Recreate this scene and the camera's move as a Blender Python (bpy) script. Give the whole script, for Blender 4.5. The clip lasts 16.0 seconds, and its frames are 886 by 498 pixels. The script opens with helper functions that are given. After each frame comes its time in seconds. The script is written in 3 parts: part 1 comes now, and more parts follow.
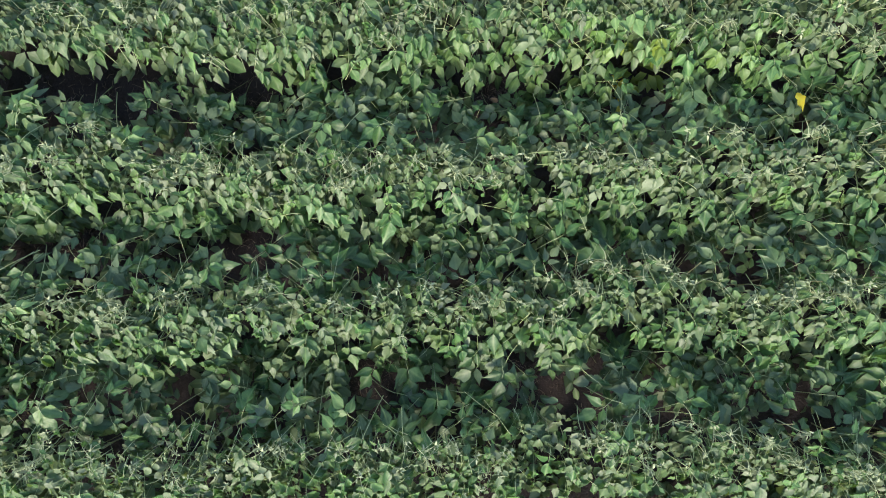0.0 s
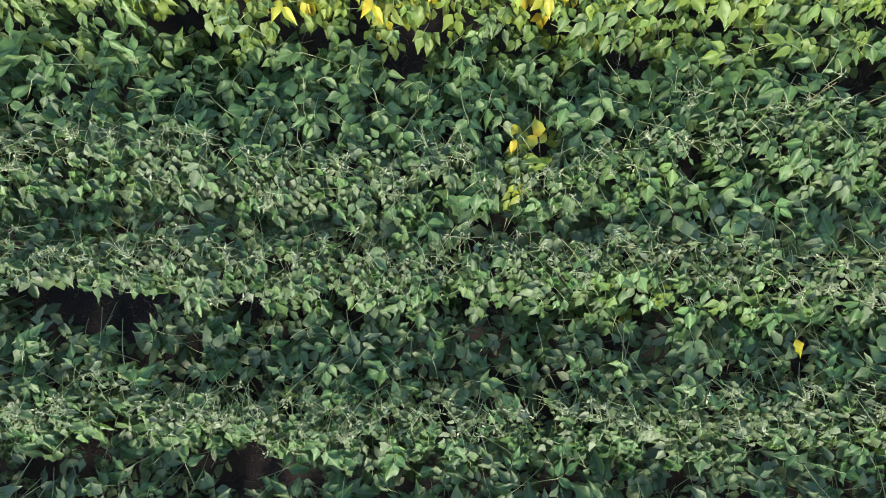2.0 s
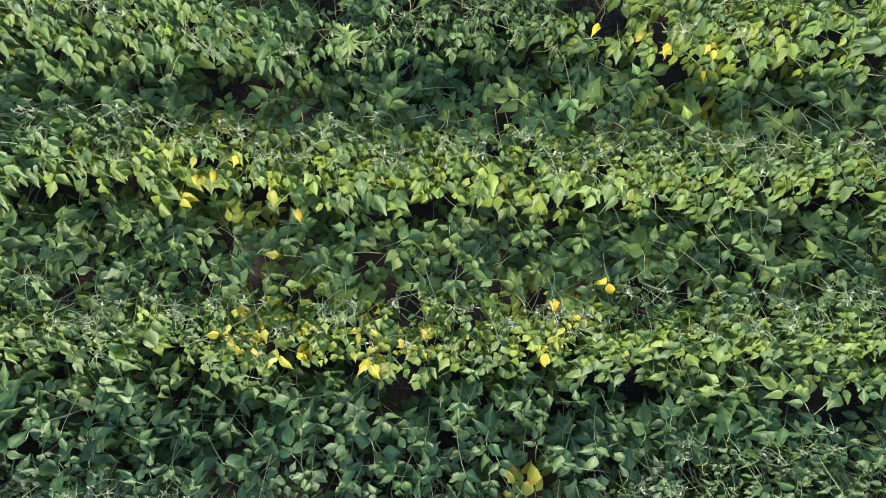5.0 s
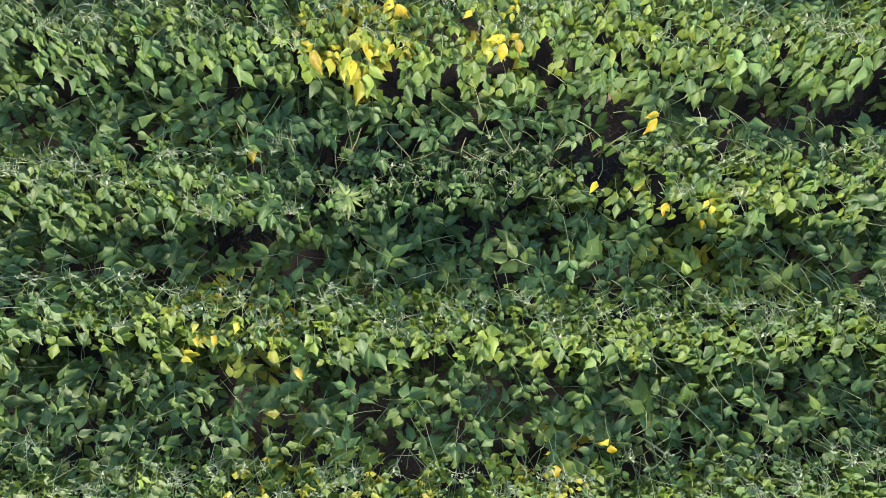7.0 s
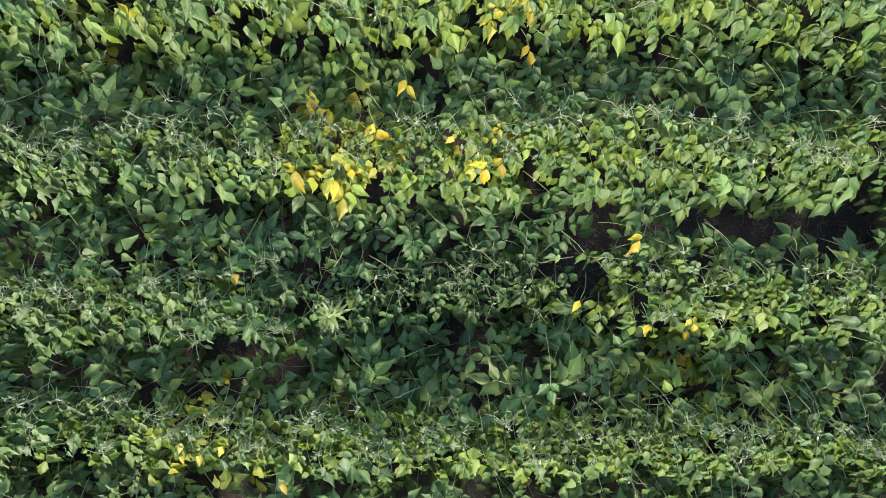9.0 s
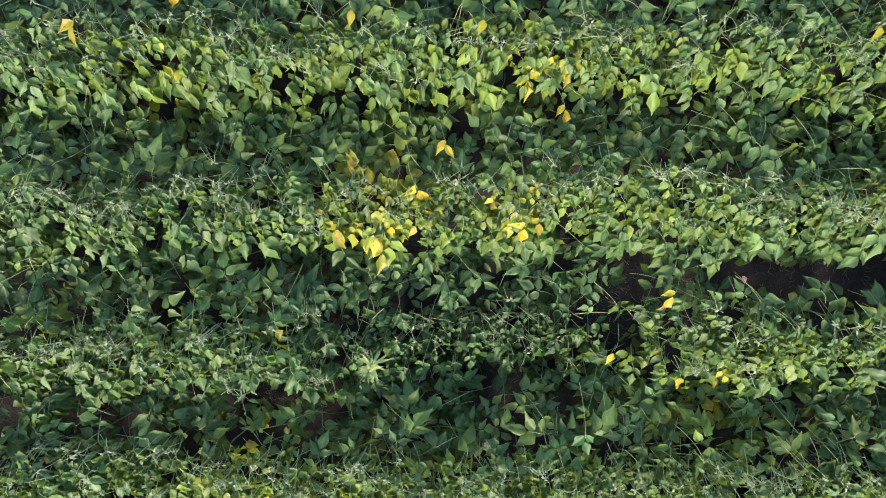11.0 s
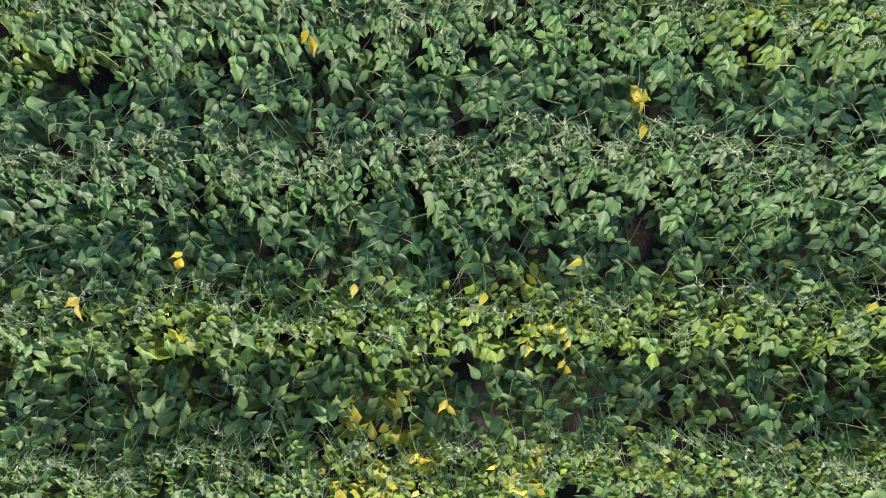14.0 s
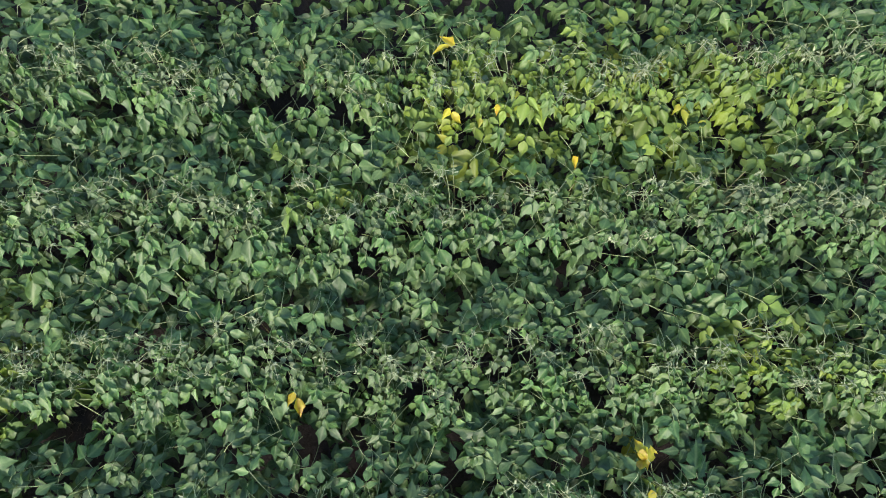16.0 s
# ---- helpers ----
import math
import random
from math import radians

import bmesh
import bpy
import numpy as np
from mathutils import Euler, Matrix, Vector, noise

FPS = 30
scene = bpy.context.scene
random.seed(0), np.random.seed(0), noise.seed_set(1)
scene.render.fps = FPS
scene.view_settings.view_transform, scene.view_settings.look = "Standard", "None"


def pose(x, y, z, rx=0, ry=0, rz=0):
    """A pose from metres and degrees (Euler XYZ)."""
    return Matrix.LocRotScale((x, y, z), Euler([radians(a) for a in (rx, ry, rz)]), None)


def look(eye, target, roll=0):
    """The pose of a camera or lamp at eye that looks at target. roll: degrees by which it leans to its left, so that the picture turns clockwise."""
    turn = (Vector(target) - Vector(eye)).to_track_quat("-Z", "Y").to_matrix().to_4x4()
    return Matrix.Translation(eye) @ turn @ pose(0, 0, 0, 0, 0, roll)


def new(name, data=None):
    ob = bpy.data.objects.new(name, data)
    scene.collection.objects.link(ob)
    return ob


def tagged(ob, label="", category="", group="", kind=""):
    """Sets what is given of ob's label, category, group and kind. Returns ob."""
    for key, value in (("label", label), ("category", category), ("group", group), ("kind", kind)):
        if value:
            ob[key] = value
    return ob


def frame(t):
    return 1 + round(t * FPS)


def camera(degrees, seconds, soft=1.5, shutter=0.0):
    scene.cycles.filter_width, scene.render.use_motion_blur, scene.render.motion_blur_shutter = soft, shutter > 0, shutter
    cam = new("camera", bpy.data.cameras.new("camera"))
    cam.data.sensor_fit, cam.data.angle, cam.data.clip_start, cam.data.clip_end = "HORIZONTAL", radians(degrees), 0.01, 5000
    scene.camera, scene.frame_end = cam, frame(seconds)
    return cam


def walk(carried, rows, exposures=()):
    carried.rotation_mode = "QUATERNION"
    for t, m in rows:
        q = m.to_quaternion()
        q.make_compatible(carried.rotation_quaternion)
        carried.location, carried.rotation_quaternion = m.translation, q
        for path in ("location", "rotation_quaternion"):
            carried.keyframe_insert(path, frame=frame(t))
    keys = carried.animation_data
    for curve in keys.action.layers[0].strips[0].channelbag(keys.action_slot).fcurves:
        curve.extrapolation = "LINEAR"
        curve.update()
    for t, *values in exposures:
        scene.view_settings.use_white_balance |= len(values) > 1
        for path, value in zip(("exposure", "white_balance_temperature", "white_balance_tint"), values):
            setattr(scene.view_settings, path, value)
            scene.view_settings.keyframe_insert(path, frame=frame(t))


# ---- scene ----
cam = camera(73.0, 16.0, soft=1.0)
PATH = [
    (0.0, pose(0.000, -0.000, 2.561, 2.42, 0.45, -0.43)),
    (0.5, pose(-0.017, 0.335, 2.586, 0.69, -0.07, -0.09)),
    (0.8, pose(-0.020, 0.535, 2.585, -0.08, 0.09, 0.28)),
    (1.0, pose(-0.008, 0.669, 2.595, -0.35, 0.17, 0.37)),
    (1.5, pose(-0.008, 0.955, 2.615, -0.26, 0.26, 0.58)),
    (2.0, pose(-0.048, 1.216, 2.620, -0.30, -0.18, 0.56)),
    (2.5, pose(-0.079, 1.468, 2.614, -0.47, -0.00, 0.39)),
    (3.0, pose(-0.108, 1.735, 2.606, -0.86, 0.16, 0.32)),
    (3.5, pose(-0.126, 1.925, 2.616, -0.43, 0.14, 0.46)),
    (4.0, pose(-0.130, 2.180, 2.613, -1.39, 0.20, 0.53)),
    (4.5, pose(-0.118, 2.531, 2.599, -1.89, -0.18, 0.66)),
    (5.0, pose(-0.071, 2.851, 2.609, -1.55, -0.75, 0.27)),
    (5.2, pose(-0.065, 2.968, 2.610, -1.59, -0.95, 0.18)),
    (7.3, pose(-0.053, 3.553, 2.604, 0.24, -0.39, -0.19)),
    (7.5, pose(-0.032, 3.606, 2.602, 0.14, -0.43, -0.22)),
    (8.0, pose(0.044, 3.757, 2.612, -0.22, -0.11, -0.18)),
    (8.5, pose(0.068, 3.926, 2.595, -0.72, -0.10, -0.10)),
    (9.0, pose(0.038, 4.132, 2.604, -2.05, -0.10, -0.05)),
    (9.2, pose(0.017, 4.205, 2.609, -2.45, -0.27, -0.00)),
    (11.3, pose(-0.152, 4.469, 2.663, -2.98, 0.26, -0.14)),
    (11.5, pose(-0.171, 4.505, 2.653, -2.83, 0.28, -0.06)),
    (12.0, pose(-0.177, 4.664, 2.637, -2.54, 0.17, -0.13)),
    (12.5, pose(-0.165, 4.898, 2.630, -2.38, -0.08, -0.24)),
    (13.0, pose(-0.117, 5.181, 2.637, -2.67, 0.20, -0.09)),
    (13.5, pose(-0.122, 5.366, 2.640, -2.17, -0.21, -0.25)),
    (14.0, pose(-0.136, 5.539, 2.645, -1.32, -0.05, -0.29)),
    (14.2, pose(-0.156, 5.627, 2.646, -0.17, 0.09, -0.15)),
    (14.5, pose(-0.163, 5.779, 2.638, 2.28, -0.11, -0.06)),
    (14.9, pose(-0.161, 5.969, 2.637, 6.43, 0.08, -0.16)),
    (15.0, pose(-0.162, 6.015, 2.638, 7.19, 0.13, -0.27)),
    (15.3, pose(-0.156, 6.151, 2.634, 8.61, 0.06, -0.41)),
    (15.5, pose(-0.150, 6.245, 2.622, 9.25, 0.06, -0.43)),
    (16.0, pose(-0.087, 6.505, 2.594, 11.68, 0.23, -0.68)),
]
walk(cam, PATH, [(0.0, 1.52), (5.0, 1.52), (9.0, 1.46), (12.5, 1.48), (16.0, 1.36)])


# ---- world, sun, exposure ----
SUN_EL, SUN_AZ = 37.0, 202.0   # azimuth: degrees clockwise from +y to the sun
world = bpy.data.worlds.new("sky")
scene.world = world
world.use_nodes = True
wn = world.node_tree.nodes
sky = wn.new("ShaderNodeTexSky")
sky.sky_type = "NISHITA"
sky.sun_disc = False
sky.sun_elevation = radians(SUN_EL)
sky.sun_rotation = radians(SUN_AZ)
world.node_tree.links.new(sky.outputs[0], wn["Background"].inputs[0])
wn["Background"].inputs[1].default_value = 0.15
sun = new("sun", bpy.data.lights.new("sun", "SUN"))
sun.data.energy = 2.45
sun.data.angle = radians(13.0)
sun.data.color = (1.0, 0.91, 0.72)
sd = Vector((math.sin(radians(SUN_AZ)) * math.cos(radians(SUN_EL)),
             math.cos(radians(SUN_AZ)) * math.cos(radians(SUN_EL)), math.sin(radians(SUN_EL))))
sun.matrix_world = look(sd * 50, (0, 0, 0))

# ---- materials ----


def material(name):
    m = bpy.data.materials.new(name)
    m.use_nodes = True
    nt = m.node_tree
    bsdf = nt.nodes["Principled BSDF"]
    out = nt.nodes["Material Output"]

    def add(kind, **values):
        n = nt.nodes.new(kind)
        for k, v in values.items():
            n.inputs[k].default_value = v
        return n
    return m, nt, bsdf, out, add


def ramp(nt, stops):
    n = nt.nodes.new("ShaderNodeValToRGB")
    els = n.color_ramp.elements
    while len(els) < len(stops):
        els.new(0.5)
    for e, (p, c) in zip(els, stops):
        e.position, e.color = p, (*c, 1)
    return n


def mixer(nt, blend="MIX"):
    n = nt.nodes.new("ShaderNodeMix")
    n.data_type, n.blend_type = "RGBA", blend
    return n


def leaf_material(name, islands):
    """Soybean leaf: green to yellow by the object's colour (red: yellowing, green: lightness), veins along the blade."""
    m, nt, bsdf, out, add = material(name)
    L = nt.links.new
    info = nt.nodes.new("ShaderNodeObjectInfo")
    geo = nt.nodes.new("ShaderNodeNewGeometry")
    rnd = geo.outputs["Random Per Island"] if islands else info.outputs["Random"]
    green = ramp(nt, [(0.0, (0.032, 0.082, 0.024)), (0.35, (0.050, 0.115, 0.034)),
                      (0.7, (0.071, 0.145, 0.044)), (1.0, (0.115, 0.190, 0.068))])
    L(rnd, green.inputs[0])
    uv = nt.nodes.new("ShaderNodeUVMap")
    sep = nt.nodes.new("ShaderNodeSeparateXYZ")
    L(uv.outputs[0], sep.inputs[0])
    # side veins: stripes slanting away from the midrib
    ab = nt.nodes.new("ShaderNodeMath"); ab.operation = "ABSOLUTE"
    L(sep.outputs[0], ab.inputs[0])
    sl = nt.nodes.new("ShaderNodeMath"); sl.operation = "MULTIPLY_ADD"
    L(ab.outputs[0], sl.inputs[0]); sl.inputs[1].default_value = -0.5
    L(sep.outputs[1], sl.inputs[2])
    fr = nt.nodes.new("ShaderNodeMath"); fr.operation = "MULTIPLY"
    L(sl.outputs[0], fr.inputs[0]); fr.inputs[1].default_value = 52.0
    si = nt.nodes.new("ShaderNodeMath"); si.operation = "SINE"
    L(fr.outputs[0], si.inputs[0])
    rib = ramp(nt, [(0.0, (1, 1, 1)), (0.05, (0.6, 0.6, 0.6)), (0.12, (0, 0, 0))])
    L(ab.outputs[0], rib.inputs[0])
    tc = nt.nodes.new("ShaderNodeTexCoord")
    mott = add("ShaderNodeTexNoise", Scale=28.0, Detail=5.0)
    L(tc.outputs["Object"], mott.inputs["Vector"])
    # mottling
    mr = ramp(nt, [(0.3, (0.58, 0.62, 0.60)), (0.72, (1.35, 1.28, 1.30))])
    L(mott.outputs[0], mr.inputs[0])
    c1 = mixer(nt, "MULTIPLY"); c1.inputs[0].default_value = 0.8
    L(green.outputs[0], c1.inputs[6]); L(mr.outputs[0], c1.inputs[7])
    c2 = mixer(nt); L(rib.outputs[0], c2.inputs[0])
    L(c1.outputs[2], c2.inputs[6]); c2.inputs[7].default_value = (0.17, 0.25, 0.09, 1)
    rib_f = nt.nodes.new("ShaderNodeMath"); rib_f.operation = "MULTIPLY"
    L(rib.outputs[0], rib_f.inputs[0]); rib_f.inputs[1].default_value = 0.4
    L(rib_f.outputs[0], c2.inputs[0])
    side = ramp(nt, [(0.70, (0, 0, 0)), (1.0, (0.10, 0.10, 0.10))])
    L(si.outputs[0], side.inputs[0])
    c3 = mixer(nt); L(side.outputs[0], c3.inputs[0])
    L(c2.outputs[2], c3.inputs[6]); c3.inputs[7].default_value = (0.15, 0.22, 0.08, 1)
    last = c3.outputs[2]
    if islands:      # joined leaves carry their ageing as a value on the mesh
        at = nt.nodes.new("ShaderNodeAttribute")
        at.attribute_name = "age"
        age = at.outputs["Fac"]
    else:
        oc = nt.nodes.new("ShaderNodeSeparateColor")
        L(info.outputs["Color"], oc.inputs[0])
        age = oc.outputs[0]
    dusty = mixer(nt)         # dull grey-green of the downy leaves
    dus = nt.nodes.new("ShaderNodeMapRange")
    L(age, dus.inputs[0]); dus.inputs[1].default_value = 0.0; dus.inputs[2].default_value = -0.4
    L(dus.outputs[0], dusty.inputs[0])
    L(last, dusty.inputs[6]); dusty.inputs[7].default_value = (0.142, 0.172, 0.104, 1)
    last = dusty.outputs[2]
    lime = mixer(nt)          # yellow-green of ageing plants
    lim = nt.nodes.new("ShaderNodeMapRange")
    L(age, lim.inputs[0]); lim.inputs[2].default_value = 0.6
    L(lim.outputs[0], lime.inputs[0])
    L(last, lime.inputs[6]); lime.inputs[7].default_value = (0.163, 0.222, 0.030, 1)
    # yellow patches, browner spots
    pt = add("ShaderNodeTexNoise", Scale=14.0, Detail=3.0)
    L(tc.outputs["Object"], pt.inputs["Vector"])
    yel = ramp(nt, [(0.25, (0.10, 0.05, 0.012)), (0.32, (0.34, 0.19, 0.010)), (0.42, (0.42, 0.33, 0.016)), (0.60, (0.40, 0.39, 0.04))])
    L(pt.outputs[0], yel.inputs[0])
    far = nt.nodes.new("ShaderNodeMapRange")
    L(age, far.inputs[0]); far.inputs[1].default_value = 0.62; far.inputs[2].default_value = 0.95
    yl = mixer(nt); L(far.outputs[0], yl.inputs[0])
    L(lime.outputs[2], yl.inputs[6]); L(yel.outputs[0], yl.inputs[7])
    last = yl.outputs[2]
    if not islands:
        val = nt.nodes.new("ShaderNodeHueSaturation")
        dbl = nt.nodes.new("ShaderNodeMath"); dbl.operation = "MULTIPLY"
        L(oc.outputs[1], dbl.inputs[0]); dbl.inputs[1].default_value = 2.0
        L(last, val.inputs["Color"]); L(dbl.outputs[0], val.inputs["Value"])
        last = val.outputs[0]
    L(last, bsdf.inputs["Base Color"])
    bsdf.inputs["Roughness"].default_value = 0.48
    bsdf.inputs["Specular IOR Level"].default_value = 0.48
    fine = add("ShaderNodeTexNoise", Scale=75.0, Detail=3.0)
    L(tc.outputs["Object"], fine.inputs["Vector"])
    hs = nt.nodes.new("ShaderNodeMath"); hs.operation = "MULTIPLY_ADD"
    L(fine.outputs[0], hs.inputs[0]); hs.inputs[1].default_value = 1.0
    sv = nt.nodes.new("ShaderNodeMath"); sv.operation = "MULTIPLY"
    L(si.outputs[0], sv.inputs[0]); sv.inputs[1].default_value = 0.03
    L(sv.outputs[0], hs.inputs[2])
    bump = add("ShaderNodeBump", Strength=0.55, Distance=0.004)
    L(hs.outputs[0], bump.inputs["Height"])
    L(bump.outputs[0], bsdf.inputs["Normal"])
    tr = nt.nodes.new("ShaderNodeBsdfTranslucent")
    warm = mixer(nt, "MULTIPLY"); warm.inputs[0].default_value = 1.0
    L(last, warm.inputs[6]); warm.inputs[7].default_value = (1.5, 1.45, 0.6, 1)
    L(warm.outputs[2], tr.inputs[0])
    mx = nt.nodes.new("ShaderNodeMixShader"); mx.inputs[0].default_value = 0.25
    L(bsdf.outputs[0], mx.inputs[1]); L(tr.outputs[0], mx.inputs[2])
    L(mx.outputs[0], out.inputs[0])
    return m


def fibre_material(name, low, high, rough=0.6):
    m, nt, bsdf, out, add = material(name)
    L = nt.links.new
    info = nt.nodes.new("ShaderNodeObjectInfo")
    geo = nt.nodes.new("ShaderNodeNewGeometry")
    tc = nt.nodes.new("ShaderNodeTexCoord")
    n = add("ShaderNodeTexNoise", Scale=60.0, Detail=3.0)
    L(tc.outputs["Object"], n.inputs["Vector"])
    ad = nt.nodes.new("ShaderNodeMath"); ad.operation = "ADD"
    L(n.outputs[0], ad.inputs[0]); L(geo.outputs["Random Per Island"], ad.inputs[1])
    hf = nt.nodes.new("ShaderNodeMath"); hf.operation = "MULTIPLY"
    L(ad.outputs[0], hf.inputs[0]); hf.inputs[1].default_value = 0.62
    r = ramp(nt, [(0.2, low), (0.9, high)])
    L(hf.outputs[0], r.inputs[0])
    L(r.outputs[0], bsdf.inputs["Base Color"])
    bsdf.inputs["Roughness"].default_value = rough
    b = add("ShaderNodeBump", Strength=0.4, Distance=0.002)
    L(n.outputs[0], b.inputs["Height"]); L(b.outputs[0], bsdf.inputs["Normal"])
    return m


def soil_material():
    m, nt, bsdf, out, add = material("dark_soil")
    L = nt.links.new
    tc = nt.nodes.new("ShaderNodeTexCoord")
    big = add("ShaderNodeTexNoise", Scale=3.0, Detail=6.0)
    fine = add("ShaderNodeTexNoise", Scale=70.0, Detail=8.0, Roughness=0.7)
    L(tc.outputs["Object"], big.inputs["Vector"]); L(tc.outputs["Object"], fine.inputs["Vector"])
    a = ramp(nt, [(0.3, (0.024, 0.019, 0.020)), (0.7, (0.056, 0.041, 0.041))])
    b = ramp(nt, [(0.3, (0.55, 0.55, 0.55)), (0.75, (1.5, 1.45, 1.4))])
    L(big.outputs[0], a.inputs[0]); L(fine.outputs[0], b.inputs[0])
    c = mixer(nt, "MULTIPLY"); c.inputs[0].default_value = 1.0
    L(a.outputs[0], c.inputs[6]); L(b.outputs[0], c.inputs[7])
    L(c.outputs[2], bsdf.inputs["Base Color"])
    bsdf.inputs["Roughness"].default_value = 0.95
    bp = add("ShaderNodeBump", Strength=0.9, Distance=0.02)
    L(fine.outputs[0], bp.inputs["Height"]); L(bp.outputs[0], bsdf.inputs["Normal"])
    return m


LEAF = leaf_material("soybean_leaf", False)
LEAF_MASS = leaf_material("soybean_leaf_mass", True)
STALK = fibre_material("petiole_green", (0.13, 0.19, 0.06), (0.38, 0.43, 0.21), 0.55)
STEM = fibre_material("stem_brown_green", (0.10, 0.09, 0.04), (0.24, 0.24, 0.11), 0.7)
TIP = fibre_material("downy_shoot", (0.10, 0.14, 0.06), (0.32, 0.35, 0.20), 0.75)
STRAW = fibre_material("dry_straw", (0.05, 0.038, 0.030), (0.30, 0.23, 0.18), 0.85)
WEED = fibre_material("weed_leaf", (0.08, 0.14, 0.035), (0.24, 0.30, 0.09), 0.55)
DRY = fibre_material("dry_leaf", (0.20, 0.12, 0.08), (0.52, 0.38, 0.29), 0.8)
SOIL = soil_material()

# ---- the plan of the field ----
GROUND = -0.55
# crest lines of the plant rows, metres along y
ROWS = (-1.40, -0.73, -0.06, 0.56, 1.21, 1.86, 2.55, 3.30, 3.93, 4.59, 5.28, 5.97, 6.65, 7.32, 8.00, 8.67, 9.35)
# how far the canopy falls from each crest to the furrow beside it
FALL = (0.25, 0.25, 0.25, 0.24, 0.24, 0.15, 0.18, 0.21, 0.20, 0.24, 0.19, 0.13, 0.13, 0.12, 0.12, 0.2, 0.2)
# rows that do not run straight: how far the crest lies off its line, at places along x
BENDS = {1.86: ((-2.6, -1.6, -0.8, 0.5, 1.1, 2.6), (-0.10, -0.16, -0.23, -0.23, -0.05, 0.0))}
# bare spots: x, y, half length along the row, half width across it
BARE = ((-1.72, 0.93, 0.42, 0.11), (-1.00, 0.92, 0.14, 0.08), (0.26, 0.92, 0.09, 0.07), (-0.95, 0.16, 0.16, 0.09),
        (-1.90, 0.16, 0.20, 0.06), (-0.41, -0.52, 0.10, 0.10), (0.48, -0.51, 0.10, 0.09), (1.90, 2.04, 0.22, 0.09),
        (-0.21, 2.09, 0.13, 0.09), (0.92, 2.10, 0.12, 0.07), (0.71, 3.90, 0.13, 0.11), (0.15, 3.62, 0.12, 0.10),
        (0.80, 4.18, 0.13, 0.12), (1.40, 4.17, 0.30, 0.10), (1.98, 4.15, 0.28, 0.10), (-0.80, 4.16, 0.10, 0.07),
        (-1.07, 3.54, 0.14, 0.08), (0.86, 5.57, 0.15, 0.11), (-1.84, 6.27, 0.18, 0.08), (2.15, 6.90, 0.20, 0.08))
BARE_FAR = ((1.70, 5.99, 0.14, 0.06), (-0.87, 7.83, 0.13, 0.10), (2.33, 8.22, 0.2, 0.09), (-0.76, 6.35, 0.10, 0.07),
            (-0.72, 4.98, 0.14, 0.06), (-0.82, 3.56, 0.2, 0.06))
# stretches where the foliage is thin and dark
THIN = ((0.10, 3.98, 0.75, 0.22), (0.00, 4.24, 0.80, 0.06), (-1.45, 0.17, 0.60, 0.10), (-1.30, 3.54, 0.70, 0.08), (-1.45, 4.20, 0.60, 0.07), (0.20, 4.95, 1.20, 0.06),
        (0.90, 2.02, 1.00, 0.08), (-0.10, -0.52, 0.70, 0.08), (1.60, -0.60, 0.40, 0.08), (-1.60, -0.75, 0.40, 0.06),
        (-0.60, 0.88, 0.45, 0.07), (0.90, 0.88, 0.70, 0.05), (-0.40, 2.93, 0.90, 0.06), (-1.80, 6.28, 0.30, 0.10),
        (-0.80, 7.83, 0.25, 0.12), (0.10, 6.60, 0.60, 0.05), (1.60, 4.17, 0.60, 0.10))
# lower growth: x, y, half length, half width, how much lower
LOW = ((0.00, 3.88, 1.0, 0.45, 0.30), (0.05, 4.16, 0.9, 0.17, 0.26), (1.45, 1.80, 0.9, 0.3, 0.08), (-1.4, 0.25, 0.9, 0.25, 0.08), (-0.9, 3.5, 1.2, 0.2, 0.08))
# patches of yellowing plants: x, y, radius, how many of the leaves in it have turned
TURNED = ((-0.80, 2.50, 0.22, 0.36), (-0.25, 2.36, 0.20, 0.5), (0.43, 2.52, 0.18, 0.42), (0.32, 1.60, 0.13, 0.22),
          (0.88, 0.97, 0.10, 0.12), (-0.42, 4.54, 0.25, 0.62), (0.24, 4.47, 0.17, 0.45), (-1.00, 3.14, 0.28, 0.30),
          (1.15, 3.63, 0.30, 0.14), (0.30, 5.18, 0.20, 0.22), (-1.45, 5.08, 0.22, 0.15), (0.76, 6.14, 0.10, 0.30),
          (0.10, 7.72, 0.26, 0.16), (1.00, 7.88, 0.30, 0.06), (-0.80, 2.66, 0.10, 0.4))
# paler, yellow-green stretches: x, y, half length, half width, strength
PALE = ((0.0, 2.42, 2.6, 0.24, 0.34), (0.0, 3.14, 2.6, 0.24, 0.36), (0.4, 4.50, 2.4, 0.22, 0.30), (0.0, 5.14, 2.6, 0.24, 0.34),
        (1.2, 3.75, 1.0, 0.30, 0.25), (1.40, 6.58, 0.60, 0.28, 0.32), (0.7, 7.80, 1.4, 0.55, 0.30), (-1.6, 3.8, 0.8, 0.3, 0.18),
        (0.8, 1.55, 0.5, 0.22, 0.14), (0.8, 0.98, 1.2, 0.2, 0.12), (-0.7, 7.4, 0.35, 0.2, 0.3), (-2.1, 6.6, 0.40, 0.45, 0.28), (-2.1, 3.85, 0.5, 0.2, 0.3), (1.9, 3.8, 0.5, 0.2, 0.35))
